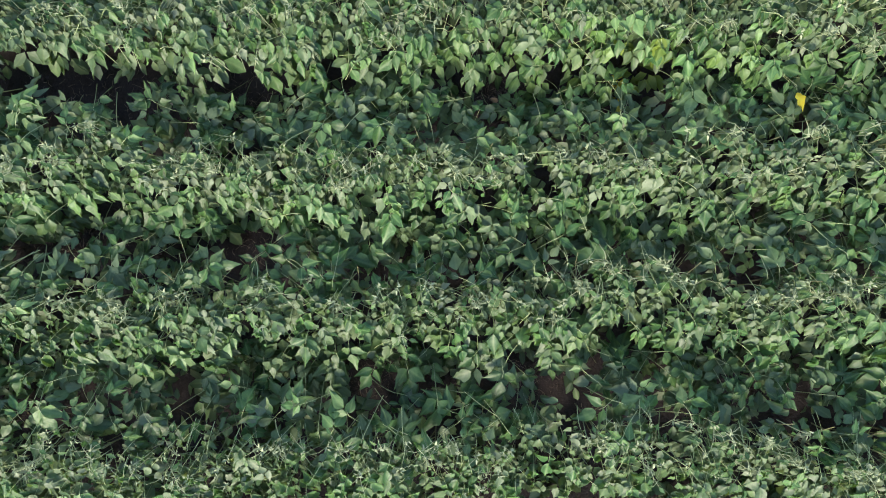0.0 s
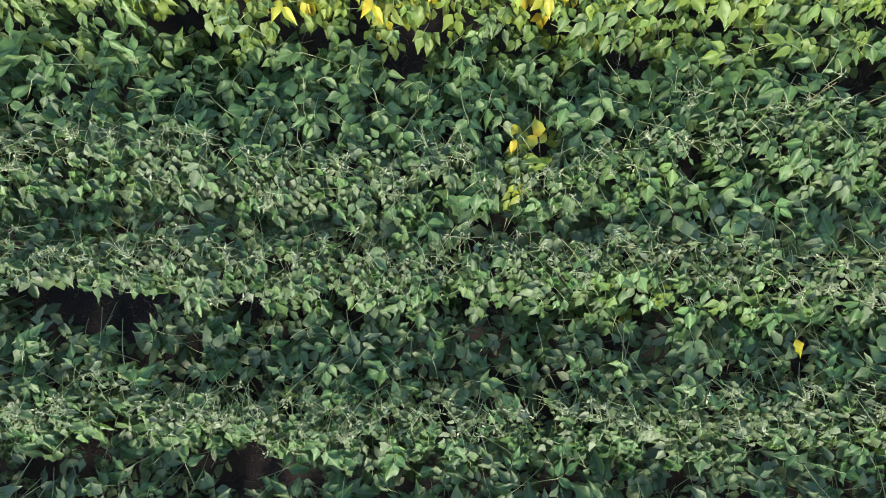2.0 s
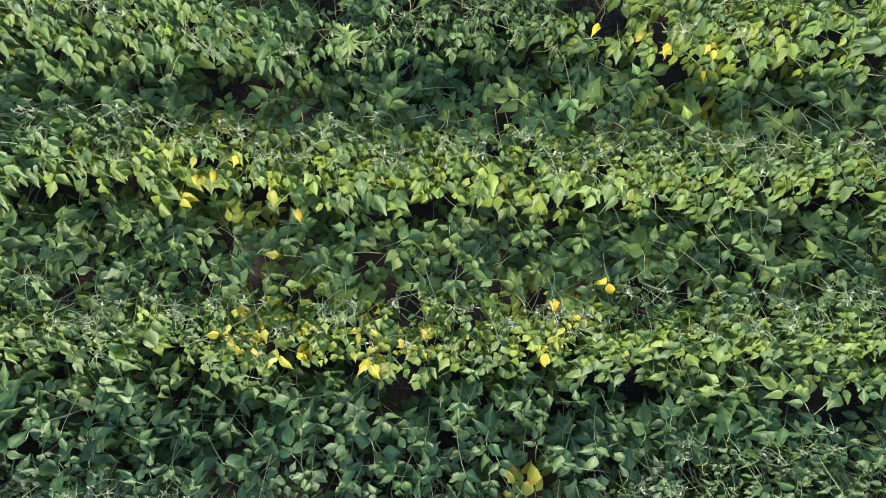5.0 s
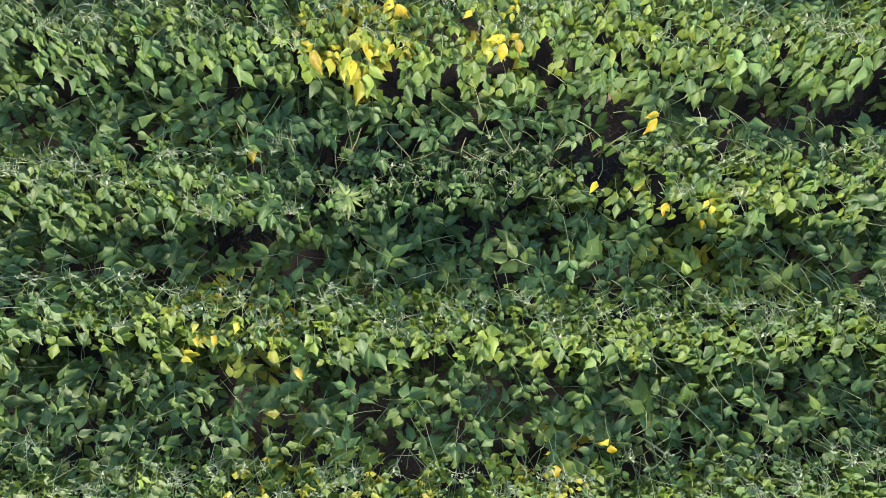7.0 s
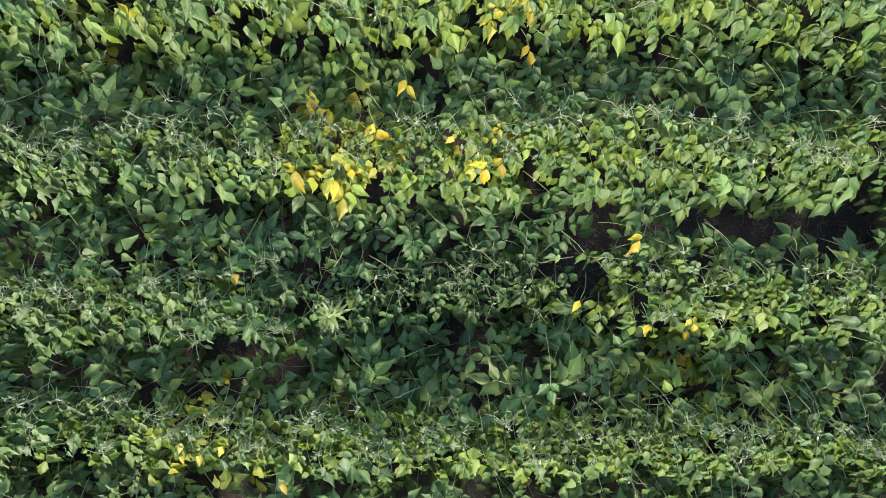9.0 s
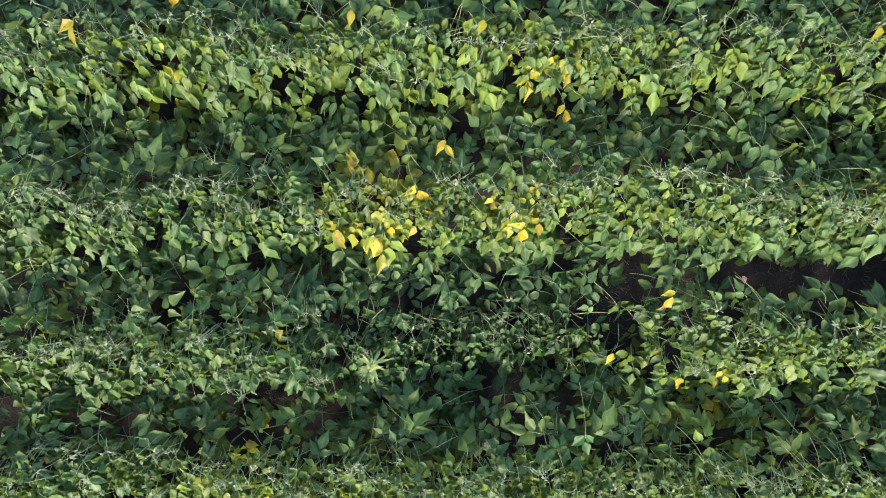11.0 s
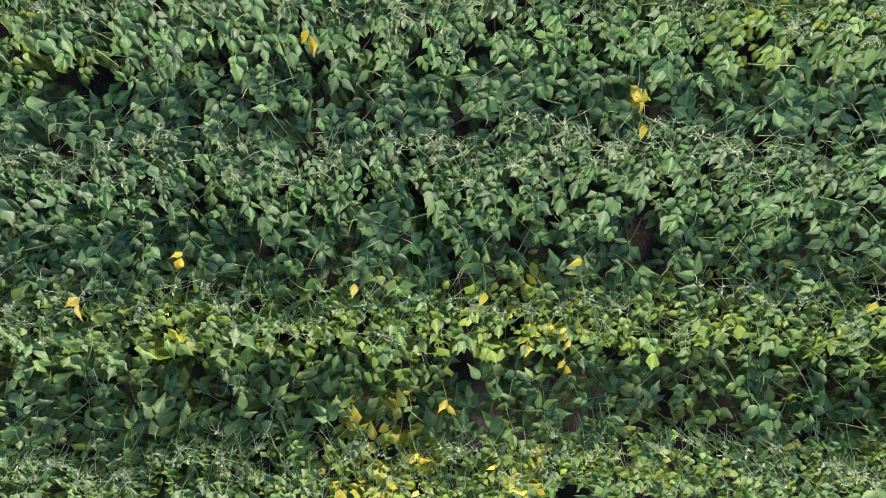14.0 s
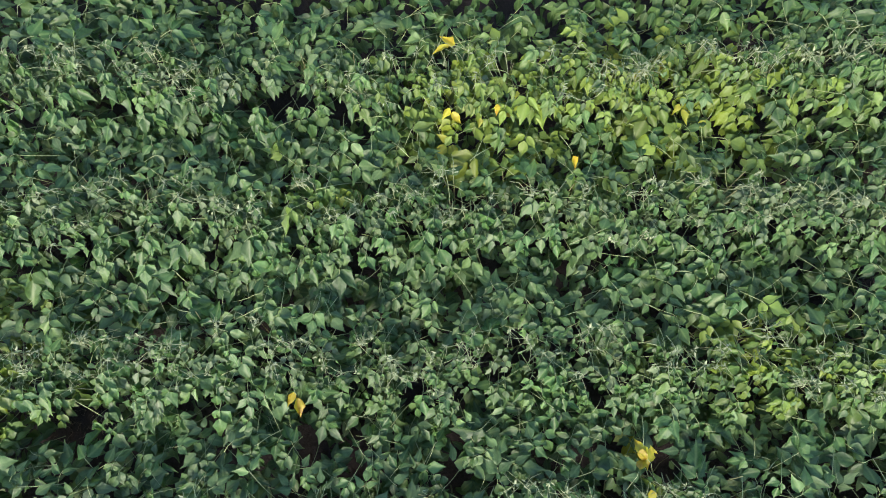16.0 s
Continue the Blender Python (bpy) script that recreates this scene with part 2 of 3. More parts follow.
# single leaves that have turned wholly yellow: x, y
YELLOW = ((-0.69, 2.96), (0.69, 2.63), (-0.36, 2.27), (0.43, 2.57), (-0.96, 2.41), (-0.89, 3.93), (0.93, 4.07), (0.68, 3.80),
          (1.18, 3.62), (-0.12, 4.76), (0.24, 4.38), (-0.48, 4.32), (0.05, 5.29), (1.75, 5.24), (0.43, 4.93), (-1.30, 5.44),
          (-0.53, 5.33), (0.74, 6.18), (-0.72, 6.41), (0.29, 1.67), (1.58, 0.81), (-0.02, 7.97), (0.50, 7.47), (-1.70, 5.25),
          (0.51, 5.42), (-0.25, 4.55))


def within(x, y, spots):
    """Whether a place lies in one of the spots, whose outlines are ragged."""
    rag = 1.0 + 0.9 * noise.noise((x * 9, y * 9, 2.0))
    return any(((x - a) / l) ** 2 + ((y - b) / w) ** 2 < rag for a, b, l, w in spots)


def paleness(x, y):
    best = 0.13 if 2.1 < y < 5.4 and not (3.6 < y < 4.2 and -0.9 < x < 0.9) else 0.0
    for a, b, l, w, s in PALE:
        d = ((x - a) / l) ** 2 + ((y - b) / w) ** 2
        best = max(best, s * max(0.0, 1.15 - d))
    return best


def part(name, mesh, parent, m=None, label="", kind=""):
    ob = new(name, mesh)
    ob.parent = parent
    if m is not None:
        ob.matrix_basis = m
    return tagged(ob, label=label, kind=kind)


# ---- leaf shapes ----
OUTLINE = ((0.0, 0.0), (0.08, 0.25), (0.25, 0.48), (0.42, 0.44), (0.60, 0.28), (0.80, 0.11), (1.0, 0.0))


class Builder:
    """Collects vertices, faces, uvs and material slots of one mesh."""

    def __init__(self):
        self.v, self.f, self.uv, self.mi, self.age = [], [], [], [], []
        self.now = 0.0

    def leaflet(self, m, length, width, droop, fold, wave, rng, slot=0, stations=OUTLINE, cols=(-1, 0, 1)):
        rows_ = []
        twist, side = rng.uniform(-0.4, 0.4), rng.uniform(-0.18, 0.18)
        for s, w in stations:
            ang = droop * s
            # the midrib bends down along its length
            y = length * (math.sin(ang) / droop if abs(droop) > 1e-3 else s)
            z = -length * ((1 - math.cos(ang)) / droop if abs(droop) > 1e-3 else 0)
            shift = side * length * s * s
            if w < 1e-6:
                rows_.append([len(self.v)])
                self.v.append(m @ Vector((shift, y, z)))
                self.uv.append((0.0, s))
                continue
            ids = []
            for k in cols:
                hw = w * width * rng.uniform(0.78, 1.14)
                lift = abs(k) * hw * fold + k * hw * twist * s + (rng.uniform(-1, 1) * wave * length * abs(k))
                if abs(k) == 0.5:
                    lift += 0.06 * hw + rng.uniform(-0.5, 0.5) * wave * length
                ids.append(len(self.v))
                self.v.append(m @ Vector((shift + k * hw, y + (rng.uniform(-0.02, 0.02) * length if k else 0), z + lift)))
                self.uv.append((k * w, s))
            rows_.append(ids)
        self.age += [self.now] * (len(self.v) - len(self.age))
        for a, b in zip(rows_, rows_[1:]):
            if len(a) == 1:
                new_f = [(a[0], b[n + 1], b[n]) for n in range(len(b) - 1)]
            elif len(b) == 1:
                new_f = [(a[n], a[n + 1], b[0]) for n in range(len(a) - 1)]
            else:
                new_f = [(a[n], a[n + 1], b[n + 1], b[n]) for n in range(len(a) - 1)]
            self.f += new_f
            self.mi += [slot] * len(new_f)

    def tube(self, pts, r0, r1, slot=1, sides=3):
        base = len(self.v)
        n = len(pts)
        for i, p in enumerate(pts):
            d = (pts[min(i + 1, n - 1)] - pts[max(i - 1, 0)]).normalized()
            a = d.cross(Vector((0.3, 0.9, 0.2))).normalized()
            b = d.cross(a)
            r = r0 + (r1 - r0) * i / (n - 1)
            for k in range(sides):
                t = 2 * math.pi * k / sides
                self.v.append(p + a * (r * math.cos(t)) + b * (r * math.sin(t)))
                self.uv.append((0.5, i / n))
        for i in range(n - 1):
            for k in range(sides):
                q = (base + i * sides + k, base + i * sides + (k + 1) % sides,
                     base + (i + 1) * sides + (k + 1) % sides, base + (i + 1) * sides + k)
                self.f.append(q)
                self.mi.append(slot)

    def mesh(self, name, mats):
        me = bpy.data.meshes.new(name)
        me.from_pydata([tuple(p) for p in self.v], [], self.f)
        for mt in mats:
            me.materials.append(mt)
        me.polygons.foreach_set("material_index", self.mi)
        lay = me.uv_layers.new(name="UVMap")
        idx = np.empty(len(me.loops), dtype=np.int32)
        me.loops.foreach_get("vertex_index", idx)
        lay.data.foreach_set("uv", np.array(self.uv, dtype=np.float32)[idx].ravel())
        self.age += [0.0] * (len(self.v) - len(self.age))
        me.attributes.new("age", "FLOAT", "POINT").data.foreach_set("value", self.age)
        me.polygons.foreach_set("use_smooth", [True] * len(me.polygons))
        me.update()
        return me


def turn(rx=0.0, ry=0.0, rz=0.0):
    return Euler((radians(rx), radians(ry), radians(rz))).to_matrix().to_4x4()


def add_trifoliate(bld, m, size, tilt, rng, slots=(0, 1), stalk=0.13, fine=True, steep=0.75,
                   which=((0, 0), (-1, 62), (1, -62)), cols=(-1, 0, 1)):
    """Three leaflets at the end of a petiole. The blade points along +y and hangs down by tilt degrees."""
    stations = OUTLINE if fine else ((0.0, 0.0), (0.32, 0.5), (0.68, 0.36), (1.0, 0.0))
    for k, az in which:
        az = az * 0.85 + rng.uniform(-16, 16)
        hang = tilt * (1.0 if k == 0 else 0.85) + rng.uniform(-16, 16)
        length = size * (1.06 if k == 0 else 0.93) * rng.uniform(0.8, 1.15)
        width = length * rng.uniform(0.46, 0.66)
        off = Vector((0, 0.026 if k == 0 else 0.0, -0.006))
        # side leaflets keep turning towards the tip's side as they hang
        lm = m @ Matrix.Translation(off) @ turn(0, 0, az * (1 - 0.004 * tilt)) @ turn(-hang, rng.uniform(-24, 24), 0) @ Matrix.Translation((0, 0.006, 0))
        bld.leaflet(lm, length, width, rng.uniform(-0.4, 0.6), rng.uniform(0.0, 0.78), 0.09, rng, slots[0], stations, cols)
    if stalk <= 0:
        return
    bend = rng.uniform(-0.14, 0.14)
    pts = []
    n = (4 if len(cols) > 3 else 3) if fine else 2
    for i in range(n + 1):
        s = i / n
        pts.append(m @ Vector((bend * stalk * s * (1 - s) * 2 + (1 - s) * 0.3 * bend * stalk, -stalk * (1 - s) ** 1.15,
                               -stalk * steep * (1 - s) ** 1.25 - 0.002)))
    pts.append(m @ Vector((0, 0.022, -0.007)))
    bld.tube(pts, 0.0018, 0.0011, slots[1])


rng = random.Random(7)
TILTS = (10, 24, 38, 54, 76)
LEAVES = {}
FIVE = (-1, -0.5, 0, 0.5, 1)
for tilt in TILTS:
    LEAVES[tilt] = []
    for k in range(7):
        b = Builder()
        add_trifoliate(b, Matrix(), rng.uniform(0.072, 0.102), tilt, rng, cols=FIVE, stalk=rng.uniform(0.09, 0.17),
                       steep=rng.uniform(0.6, 1.1) if tilt < 60 else rng.uniform(1.0, 2.0))
        LEAVES[tilt].append(b.mesh("trifoliate_leaf", (LEAF, STALK)))
TURNED_LEAVES = []      # turned leaves have lost one or two leaflets
for k in range(9):
    b = Builder()
    add_trifoliate(b, Matrix(), rng.uniform(0.066, 0.096), rng.choice((10, 24, 38)), rng, cols=FIVE, stalk=rng.uniform(0.07, 0.12),
                   which=((0, 0),) if k % 3 else ((0, 0), (1, -62)))
    TURNED_LEAVES.append(b.mesh("turned_leaf", (LEAF, STALK)))

STEMS = []
for k in range(4):
    b = Builder()
    lean = rng.uniform(-0.04, 0.04)
    pts = [Vector((lean * s + rng.uniform(-0.006, 0.006), rng.uniform(-0.01, 0.01), 0.55 * s - 0.01)) for s in (0, 0.2, 0.4, 0.6, 0.8, 1.0)]
    b.tube(pts, 0.0045, 0.002, 0, 5)
    for i in range(3):
        p = pts[1 + i]
        a = rng.uniform(0, 2 * math.pi)
        d = Vector((math.cos(a), math.sin(a), 1.1)) * 0.12
        b.tube([p, p + d * 0.6 + Vector((0, 0, 0.01)), p + d + Vector((0, 0, 0.07))], 0.003, 0.0016, 0, 4)
    STEMS.append(b.mesh("stem", (STEM,)))

TIPS = []
BUD = ((0.0, 0.0), (0.35, 0.5), (0.7, 0.30), (1.0, 0.0))
for k in range(12):
    b = Builder()
    for c in range(4):       # a downy node, from which leaf stalks spread like a star
        top = Vector((rng.uniform(-0.13, 0.13), rng.gauss(0, 0.035), rng.uniform(-0.05, 0.03)))
        b.tube([Vector((top.x * 0.6, top.y * 0.6 + 0.02, -0.16)), Vector((top.x * 0.9, top.y * 0.9, -0.06)), top], 0.0026, 0.0018, 0)
        for i in range(rng.randint(5, 8)):       # small folded leaves of the bud
            a = rng.uniform(0, 360)
            ln = rng.uniform(0.010, 0.026)
            m = Matrix.Translation(top + Vector((rng.gauss(0, 0.006), rng.gauss(0, 0.006), rng.uniform(-0.012, 0.01)))) @ turn(0, 0, a) @ turn(rng.uniform(-40, 45), 0, 0)
            b.leaflet(m, ln, ln * rng.uniform(0.22, 0.42), rng.uniform(-0.3, 0.9), rng.uniform(0.3, 0.9), 0.03, rng, 0, BUD)
        for i in range(rng.randint(2, 4)):       # stalks
            a = rng.choice((0, 180, 270, 250, 290)) + rng.gauss(0, 35)
            ln = rng.uniform(0.03, 0.09)
            e = Vector((math.cos(radians(a)) * ln, math.sin(radians(a)) * ln, rng.uniform(-0.35, 0.3) * ln))
            b.tube([top, top + e * 0.5 + Vector((rng.gauss(0, 0.004), rng.gauss(0, 0.004), 0.16 * ln)), top + e], 0.0015, 0.0009, 0)
            if rng.random() < 0.7:               # a young leaf at its end
                m = Matrix.Translation(top + e) @ turn(0, 0, a - 90 + rng.gauss(0, 35)) @ turn(-rng.uniform(10, 70), rng.uniform(-30, 30), 0)
                sz = rng.uniform(0.022, 0.048)
                b.leaflet(m, sz, sz * rng.uniform(0.35, 0.55), rng.uniform(0.0, 1.0), rng.uniform(0.1, 0.7), 0.05, rng, 1, BUD)
    TIPS.append(b.mesh("shoot_tuft", (TIP, LEAF_MASS)))

# ---- ground ----
b = bmesh.new()
bmesh.ops.create_grid(b, x_segments=2, y_segments=2, size=1500)
me = bpy.data.meshes.new("ground")
b.to_mesh(me)
b.free()
me.materials.append(SOIL)
ground = tagged(new("ground", me), "dark reddish-brown bare field soil between the crop rows", "ground", kind="structure")
ground.location = (0, 3.5, GROUND)

# ---- the plants ----
X0, X1 = -2.50, 2.60
SOLID = [(a, b_, l, w + 0.01) for a, b_, l, w in BARE]
OPEN = BARE + BARE_FAR
CORE = [(a, b_, l * 0.7, w * 0.7) for a, b_, l, w in OPEN]
WIDE = [(a, b_, l + 0.14, w + 0.10) for a, b_, l, w in OPEN]


def crest(row, x):
    """Where along y the crest of a row lies."""
    bend = np.interp(x, *BENDS[row]) if row in BENDS else 0.0
    return row + float(bend) + 0.07 * noise.noise((x * 0.9, row * 1.7, 3.0))


def reach(row, x):
    """How far the foliage of a row goes to either side: half the way to the next rows."""
    n = ROWS.index(row)
    here = crest(row, x)
    return (crest(ROWS[n - 1], x) - here) * 0.5 - 0.05, (crest(ROWS[n + 1], x) - here) * 0.5 + 0.02


def canopy(u, x, row):
    """Height of the canopy's skin at the distance u from the crest."""
    top = 0.05 * noise.noise((x * 1.7, row * 3.1, 0.5)) + 0.04 * noise.noise((x * 5.0, row * 2.3, 4.0))
    top -= max(d * max(0.0, 1 - ((x - a) / l) ** 2 - ((row + u - b_) / w) ** 2) for a, b_, l, w, d in LOW)
    fall = FALL[ROWS.index(row)] if row in ROWS else 0.24
    fall *= 0.80 + 0.7 * noise.noise((x * 1.4, row * 5.3, 9.0))
    v = u + 0.05         # the crest leans to the sunny side
    return top + 0.035 * noise.noise((x * 6.0, (row + u) * 6.0, 1.0)) - fall * ((-v / 0.29) ** 2.2 if v < 0 else 1.05 * min(1.15, v / 0.38) ** 1.1)


def stance(u):
    """Which way a blade at the distance u from the crest points, and how far it hangs. Most turn towards the sun."""
    if u < -0.08:        # sunny flank, leaves hang like an apron
        return 182 + rng.gauss(0, 30 if rng.random() < 0.8 else 80), rng.choice((24, 38, 54, 54, 76))
    if u < 0.05:         # crest
        if rng.random() < 0.68:
            return 184 + rng.gauss(0, 45), rng.choice((24, 38, 38, 54, 54))
        return rng.uniform(0, 360), rng.choice((24, 38, 54, 76))
    if rng.random() < 0.5:
        return 184 + rng.gauss(0, 55), rng.choice((10, 24, 24, 38))
    return rng.gauss(-8, 85), rng.choice((10, 10, 24, 24, 38))


def hollow(x, y, u):
    """Whether a dark hollow opens between the leaves there; most lie under the edge of the hanging leaves."""
    edge = (0.05 if y > 5.4 else 0.24) if u < -0.25 else 0.0 if u > 0.04 else -0.10
    return 0.6 * noise.noise((x * 4.0, y * 6.0, 11.0)) + 0.75 * noise.noise((x * 11.0, y * 11.0, 5.0)) > 0.33 - edge


def ageing(x, y):
    """0 green, to 0.5 yellow-green, above 0.65 yellow."""
    for a, b_, rad, s in TURNED:
        if ((x - a) ** 2 + (y - b_) ** 2) / rad ** 2 < 1 and rng.random() < s:
            return rng.uniform(0.62, 0.96)
        if ((x - a) ** 2 + (y - b_) ** 2) / rad ** 2 < 1.6 and rng.random() < 0.5:
            return rng.uniform(0.2, 0.6)
    dull = 0.18 if y < 1.5 else max(0.0, 0.18 - 0.4 * (y - 1.5), min(0.09, 0.15 * (y - 5.2)))
    return min(paleness(x, y) * (0.15 + 2.4 * rng.random() ** 2), 0.56) + rng.uniform(0, 0.07) - dull * rng.uniform(0.5, 1.5)


rng = random.Random(21)


def place_leaf(plant, x, y, z, az, tilt, age, size):
    m = (Matrix.Translation((x - plant.location.x, y - plant.location.y, z - GROUND))
         @ turn(rng.uniform(-10, 10), rng.uniform(-10, 10), az) @ Matrix.Diagonal((size, size, size, 1)))
    ob = part("leaf", rng.choice(LEAVES[tilt] if age < 0.65 else TURNED_LEAVES), plant, m)
    ob.color = (min(age, 1), 0.5 * rng.uniform(0.65, 1.45), 0, 1)
    return ob


singles = list(YELLOW)
for row in ROWS[1:-2]:
    x = X0 + rng.uniform(0, 0.1)
    while x < X1:
        py = crest(row, x) + rng.uniform(-0.03, 0.03)
        south, north = reach(row, x)
        span = north - south
        step = rng.uniform(0.215, 0.275)
        if within(x, py, CORE):
            x += 0.08
            continue
        turned = max([s for a, b_, rad, s in TURNED if (x - a) ** 2 + (py - b_) ** 2 < (rad + 0.12) ** 2], default=0)
        if turned > 0.2:
            label = "soybean plant with yellow and green drooping leaves"
        elif paleness(x, py - 0.1) > 0.2:
            label = "pale yellow-green soybean plant growing in a dense row"
        else:
            label = "dark green leafy soybean plant growing in a dense row"
        plant = tagged(new("soybean_plant"), label, "crop plant", "soybean plants in the field rows")
        plant.location = (x, py, GROUND)
        plant.empty_display_size = 0.05
        part("stem", rng.choice(STEMS), plant, turn(0, 0, rng.uniform(0, 360)))
        # leaves of the canopy's skin
        vigour = 0.96 + 0.22 * noise.noise((x * 1.1, row * 1.3, 6.0))
        count = round(20 * span / 0.68)
        for k in range(count):
            u = south + span * (k + rng.random()) / count
            lx, ly = x + rng.uniform(-0.5, 0.5) * (step + 0.06), py + u
            if within(lx, ly, OPEN) or hollow(lx, ly, u) or (within(lx, ly, THIN) and rng.random() < 0.4):
                continue
            az, tilt = stance(u)
            place_leaf(plant, lx, ly, canopy(u, lx, row) + rng.uniform(-0.07, 0.03), az, tilt, ageing(lx, ly),
                       vigour * rng.uniform(0.75, 1.25) * (0.85 if -0.16 < u < 0.04 else 1.06))
        for k in range(4):       # the apron's own leaves, that hang over the edge
            u = rng.uniform(-0.26, -0.10)
            lx, ly = x + rng.uniform(-0.5, 0.5) * (step + 0.06), py + u
            if not within(lx, ly, OPEN):
                place_leaf(plant, lx, ly, canopy(u, lx, row) + rng.uniform(-0.02, 0.04), 182 + rng.gauss(0, 26), rng.choice((38, 54, 54, 76)),
                           ageing(lx, ly), vigour * rng.uniform(0.7, 1.0))
        for sx, sy in list(singles):
            if abs(sx - x) < 0.16 and south - 0.04 < sy - py < north + 0.04:
                singles.remove((sx, sy))
                place_leaf(plant, sx, sy + 0.03, canopy(sy - py, sx, row) + 0.06, 180 + rng.gauss(0, 30), 24,
                           rng.uniform(0.88, 1.0), rng.uniform(0.85, 1.05))
        # leaves below the skin, seen between the others
        b = Builder()
        count = round(27 * span / 0.68)
        for k in range(count + 54):
            crown = count <= k < count + 20      # small leaves about the crest
            deep = k >= count + 20               # sparse leaves far below the skin
            u = rng.triangular(-0.24, 0.07, -0.06) if crown else rng.uniform(south, north) if deep else south + span * (k + rng.random()) / count
            lx, ly = x + rng.uniform(-0.5, 0.5) * (step + 0.08), py + u
            if within(lx, ly, SOLID) or (not deep and hollow(lx, ly, u)) or (within(lx, ly, THIN) and rng.random() < 0.35):
                continue
            az, tilt = stance(u)
            low = rng.uniform(-0.015, 0.05) if crown else rng.uniform(0.15, 0.32) if deep else rng.choice((0.02, 0.05, 0.08)) + rng.uniform(-0.02, 0.02)
            lz = max(canopy(u, lx, row) - low, GROUND + 0.10)
            if crown:
                az, tilt = 184 + rng.gauss(0, 50), rng.choice((38, 54, 54, 76))
            b.now = ageing(lx, ly) - (rng.uniform(0.0, 0.22) if crown else 0.0)
            m = Matrix.Translation((lx - x, ly - py, lz - GROUND)) @ turn(0, 0, az)
            add_trifoliate(b, m, rng.uniform(0.066, 0.098) * (0.66 if crown else 1), min(tilt, 76 if crown else 54), rng,
                           stalk=rng.uniform(0.05, 0.11) if low < 0.06 and k % 2 else 0, fine=not deep)
        part("inner_foliage", b.mesh("inner_foliage", (LEAF_MASS, STALK)), plant, kind="stuff")
        if within(x, py, WIDE):
            x += step
            continue
        part("shoot_tuft", rng.choice(TIPS), plant,
             Matrix.Translation((0, rng.gauss(-0.03, 0.05), canopy(-0.05, x, row) - GROUND + 0.03))
             @ turn(rng.uniform(-10, 10), rng.uniform(-10, 10), rng.choice((0, 0, 180))), "pale downy young shoot leaves", "stuff")
        if rng.random() < 0.75:
            off = rng.gauss(-0.11, 0.06)
            part("shoot_tuft", rng.choice(TIPS), plant,
                 Matrix.Translation((rng.uniform(-0.08, 0.08), off, canopy(off, x, row) - GROUND + 0.03))
                 @ turn(rng.uniform(-10, 10), rng.uniform(-10, 10), rng.choice((0, 180))), "pale downy young shoot leaves", "stuff")
        x += step

# ---- a weed among the plants, and dry leaves on the soil ----
rng = random.Random(13)
weed = tagged(new("weed"), "pale yellow-green weed with narrow whorled leaves", "weed")
weed.location = (-0.47, 3.73, GROUND)
weed.empty_display_size = 0.05
b = Builder()
b.tube([Vector((0, 0, -0.005)), Vector((0.004, 0.002, 0.2)), Vector((-0.002, 0.004, 0.42)), Vector((0, 0, 0.52))], 0.004, 0.002, 0, 5)
part("stem", b.mesh("weed_stem", (STEM,)), weed)
BLADES = []
NARROW = ((0.0, 0.0), (0.2, 0.36), (0.45, 0.50), (0.75, 0.30), (1.0, 0.0))
for k in range(4):
    b = Builder()
    b.leaflet(Matrix(), 0.085, 0.017, rng.uniform(0.3, 1.0), 0.3, 0.015, rng, 0, NARROW)
    BLADES.append(b.mesh("weed_leaf", (WEED,)))
for k in range(34):
    h = 0.30 + 0.22 * (k / 34)
    az = k * 137.5 + rng.uniform(-15, 15)
    up = 5 + 55 * (k / 34) + rng.uniform(-12, 12)
    size = rng.uniform(0.75, 1.15) * (1.15 - 0.5 * (k / 34))
    part("leaf", BLADES[k % 4], weed, Matrix.Translation((0, 0, h)) @ turn(0, 0, az) @ turn(up, 0, 0) @ Matrix.Diagonal((size, size, size, 1)))
b = Builder()
b.leaflet(turn(8, 0, 0), 0.06, 0.036, 0.9, 0.5, 0.06, rng, 0, OUTLINE, FIVE)
DRY_LEAF = b.mesh("dry_leaf", (DRY,))
for x, y, az, size in ((0.86, 4.32, 150, 1.1), (1.47, 4.12, 200, 0.9), (0.27, 0.90, 60, 0.9), (1.66, 4.18, 20, 0.7), (-1.45, 0.90, 300, 0.8)):
    dry = tagged(new("dry_leaf", DRY_LEAF), "curled pale dry leaf lying on dark soil", "dead leaf", "dry leaves on the soil")
    dry.matrix_basis = Matrix.Translation((x, y, GROUND + 0.016 * size)) @ turn(0, 0, az) @ Matrix.Diagonal((size, size, size, 1))

# ---- the field beyond ----
rng = random.Random(5)
COARSE = ((0.0, 0.0), (0.35, 0.5), (1.0, 0.0))
SHAPED = ((0.0, 0.0), (0.25, 0.48), (0.6, 0.40), (1.0, 0.0))
FULL = ROWS[1] - 0.1, ROWS[-3] + 0.1


def scatter(bld, x0, x1, row, per_metre, low, high, stations, skip=None):
    for j_ in range(int((x1 - x0) * per_metre)):
        x = rng.uniform(x0, x1)
        if skip and skip[0] < x < skip[1]:
            continue
        u = rng.uniform(-0.37, 0.37)
        az, tilt = stance(u)
        m = (Matrix.Translation((x, row + u, canopy(u, x, row) - rng.uniform(-0.02, 0.16)))
             @ turn(0, 0, az + rng.uniform(-50, 50)) @ turn(-tilt, rng.uniform(-25, 25), 0))
        size = rng.uniform(low, high)
        bld.now = ageing(max(-2.2, min(2.2, x)), row + u) if row else 0.0
        bld.leaflet(m, size, size * rng.uniform(0.55, 0.75), 0.6, 0.2, 0.03, rng, 0, stations)


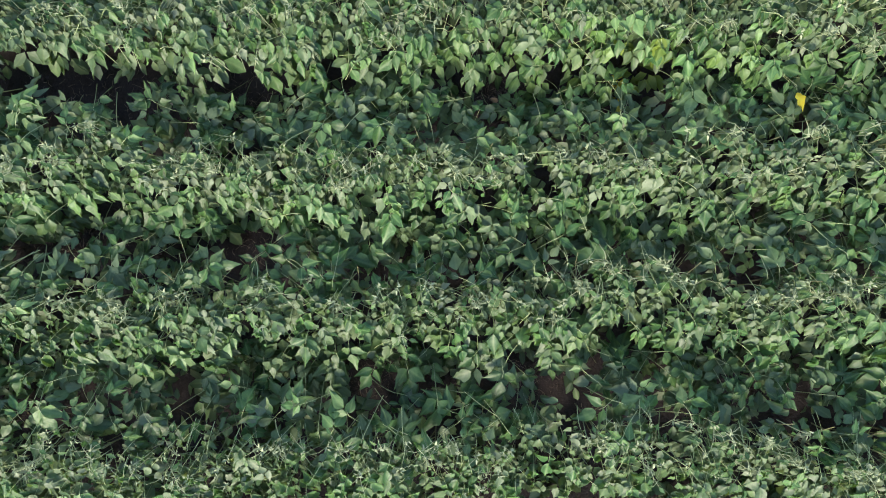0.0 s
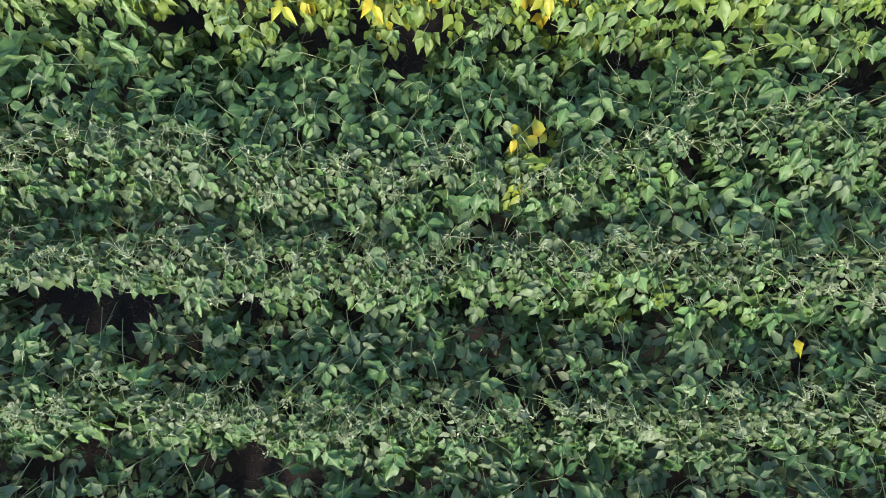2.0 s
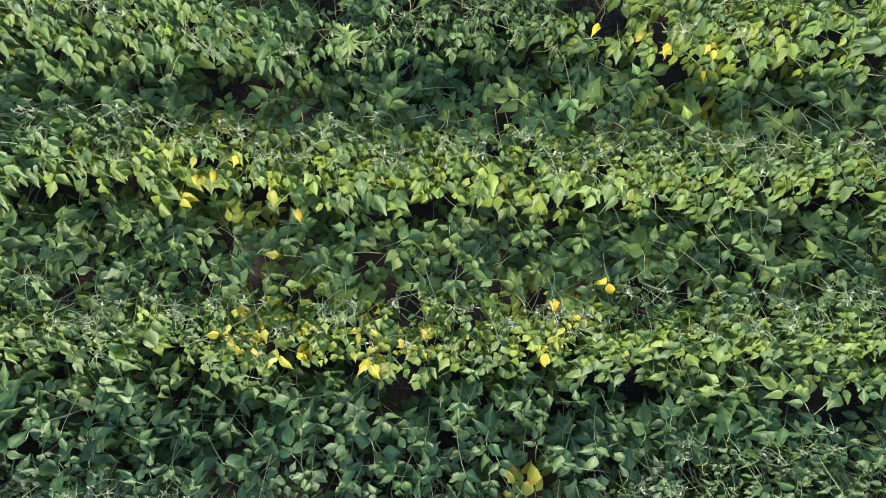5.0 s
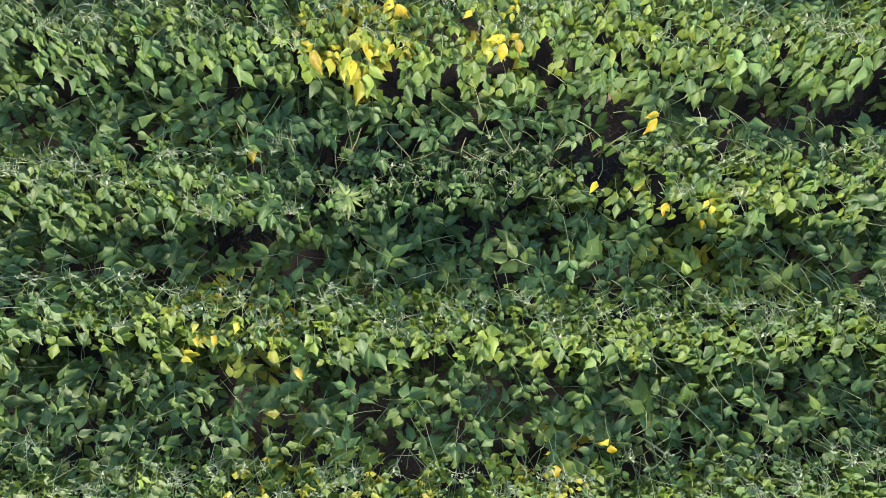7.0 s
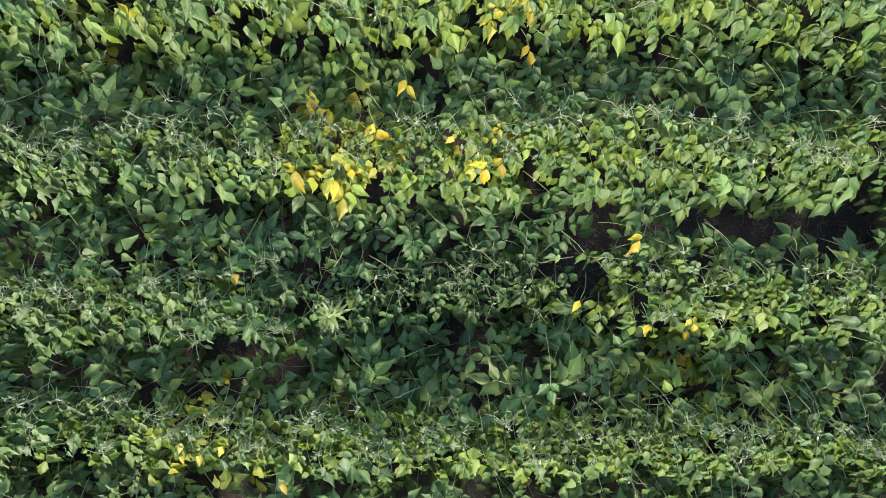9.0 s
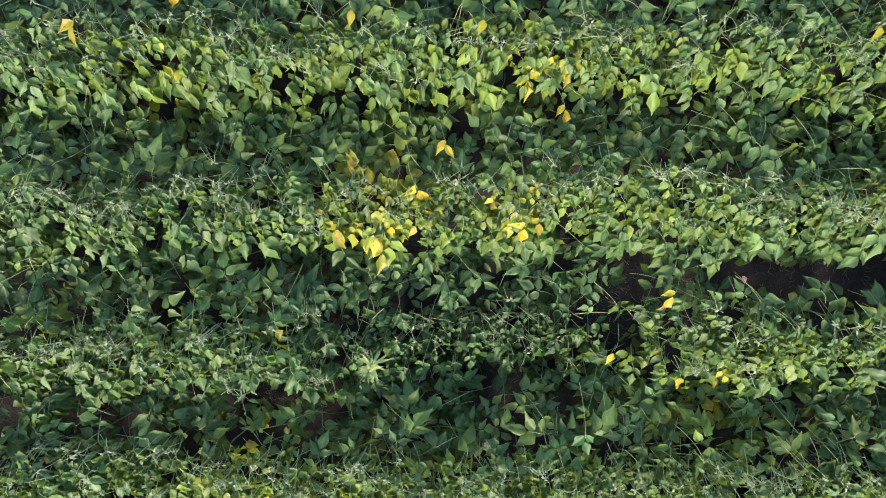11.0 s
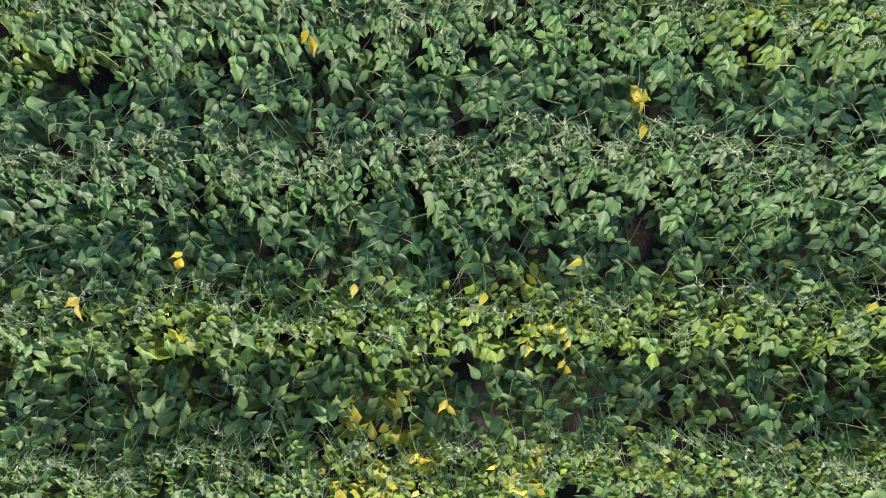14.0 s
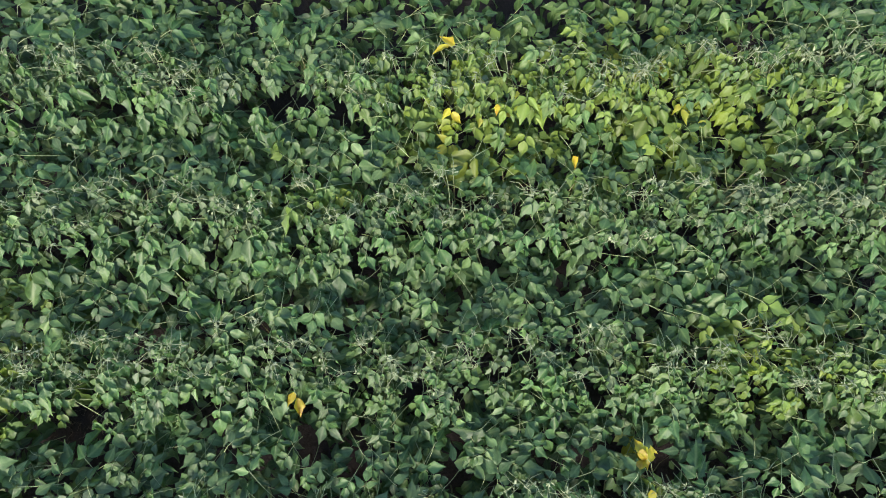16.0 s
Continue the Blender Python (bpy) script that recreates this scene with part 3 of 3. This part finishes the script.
big = Builder()
for row in ROWS:
    inside = FULL[0] < row < FULL[1]
    scatter(big, -3.4, 3.5, row, 420, 0.075, 0.105, SHAPED, (X0 - 0.1, X1 - 0.06) if inside else None)


def spread(src, spots):
    """Repeats the leaves of src at the spots (x, y), turned over along x at every other one, in the builder big."""
    v0, f0, uv0 = np.array([tuple(p) for p in src.v]), src.f, src.uv
    for n, (x, y) in enumerate(spots):
        base = len(big.v)
        v = v0 * ((-1 if n % 2 else 1), 1, 1) + (x, y, 0)
        big.v.extend(v.tolist())
        big.uv.extend(uv0)
        big.age.extend([0.02 - (0.14 if y < 1.5 else 0.0) + 0.8 * paleness(math.copysign(1.8, x), y - 0.1)] * len(v0))
        big.f.extend([tuple(q + base for q in face) for face in f0])
        big.mi.extend(src.mi)


lines = [ROWS[0] - 0.672 * k for k in range(1, 14)] + [ROWS[-1] + 0.672 * k for k in range(1, 14)]
close = [y for y in lines if -4.5 < y < 12.5]
for part_of in range(3):
    near, far = Builder(), Builder()
    scatter(near, -1.15, 1.15, 0.0, 200, 0.125, 0.165, COARSE)
    scatter(far, -2.1, 2.1, 0.0, 72, 0.22, 0.31, COARSE)
    some = [(x, y) for y in close for x in (-6.4, -4.4, -2.4, -0.4, 1.6, 3.6, 5.6, 7.6)]
    some += [(x, y) for y in ROWS for x in (-6.4, -4.4, 4.5, 6.5)]
    spread(near, [(x + rng.uniform(-0.1, 0.1), y) for n, (x, y) in enumerate(some) if n % 3 == part_of])
    some = [(x, y) for y in [*close, *ROWS] for x in (-13.4, -9.4, 9.6, 13.6)]
    some += [(x, y) for y in lines if y not in close for x in (-13.4, -9.4, -5.4, -1.4, 2.6, 6.6, 10.6, 14.6)]
    spread(far, [(x + rng.uniform(-0.1, 0.1), y) for n, (x, y) in enumerate(some) if n % 3 == part_of])
tagged(new("soybean_field", big.mesh("soybean_field", (LEAF_MASS, STALK))),
       "dense rows of green soybean crop on dark soil", "crop field", kind="stuff")

# ---- straw litter on the bare soil ----
lit = Builder()
for k in range(3600):
    x, y = rng.uniform(X0, X1), rng.uniform(-1.0, 8.6)
    if k % 4:
        a, b_, l, w = rng.choice(BARE)
        x, y = a + rng.gauss(0, l * 0.8), b_ + rng.gauss(0, w * 0.9)
    a = rng.uniform(0, math.pi)
    ln = rng.uniform(0.008, 0.06)
    d = Vector((math.cos(a), math.sin(a), rng.uniform(-0.05, 0.35))) * ln
    side = Vector((-d.y, d.x, 0.1 * ln)) * rng.uniform(-0.3, 0.3)
    p = Vector((x, y, GROUND + rng.uniform(0.002, 0.014)))
    lit.tube([p, p + d * 0.5 + side, p + d], rng.uniform(0.0006, 0.0018), 0.0005, 0)
tagged(new("straw_litter", lit.mesh("straw_litter", (STRAW,))), "dry broken straw scattered on the dark soil", "straw", kind="stuff")
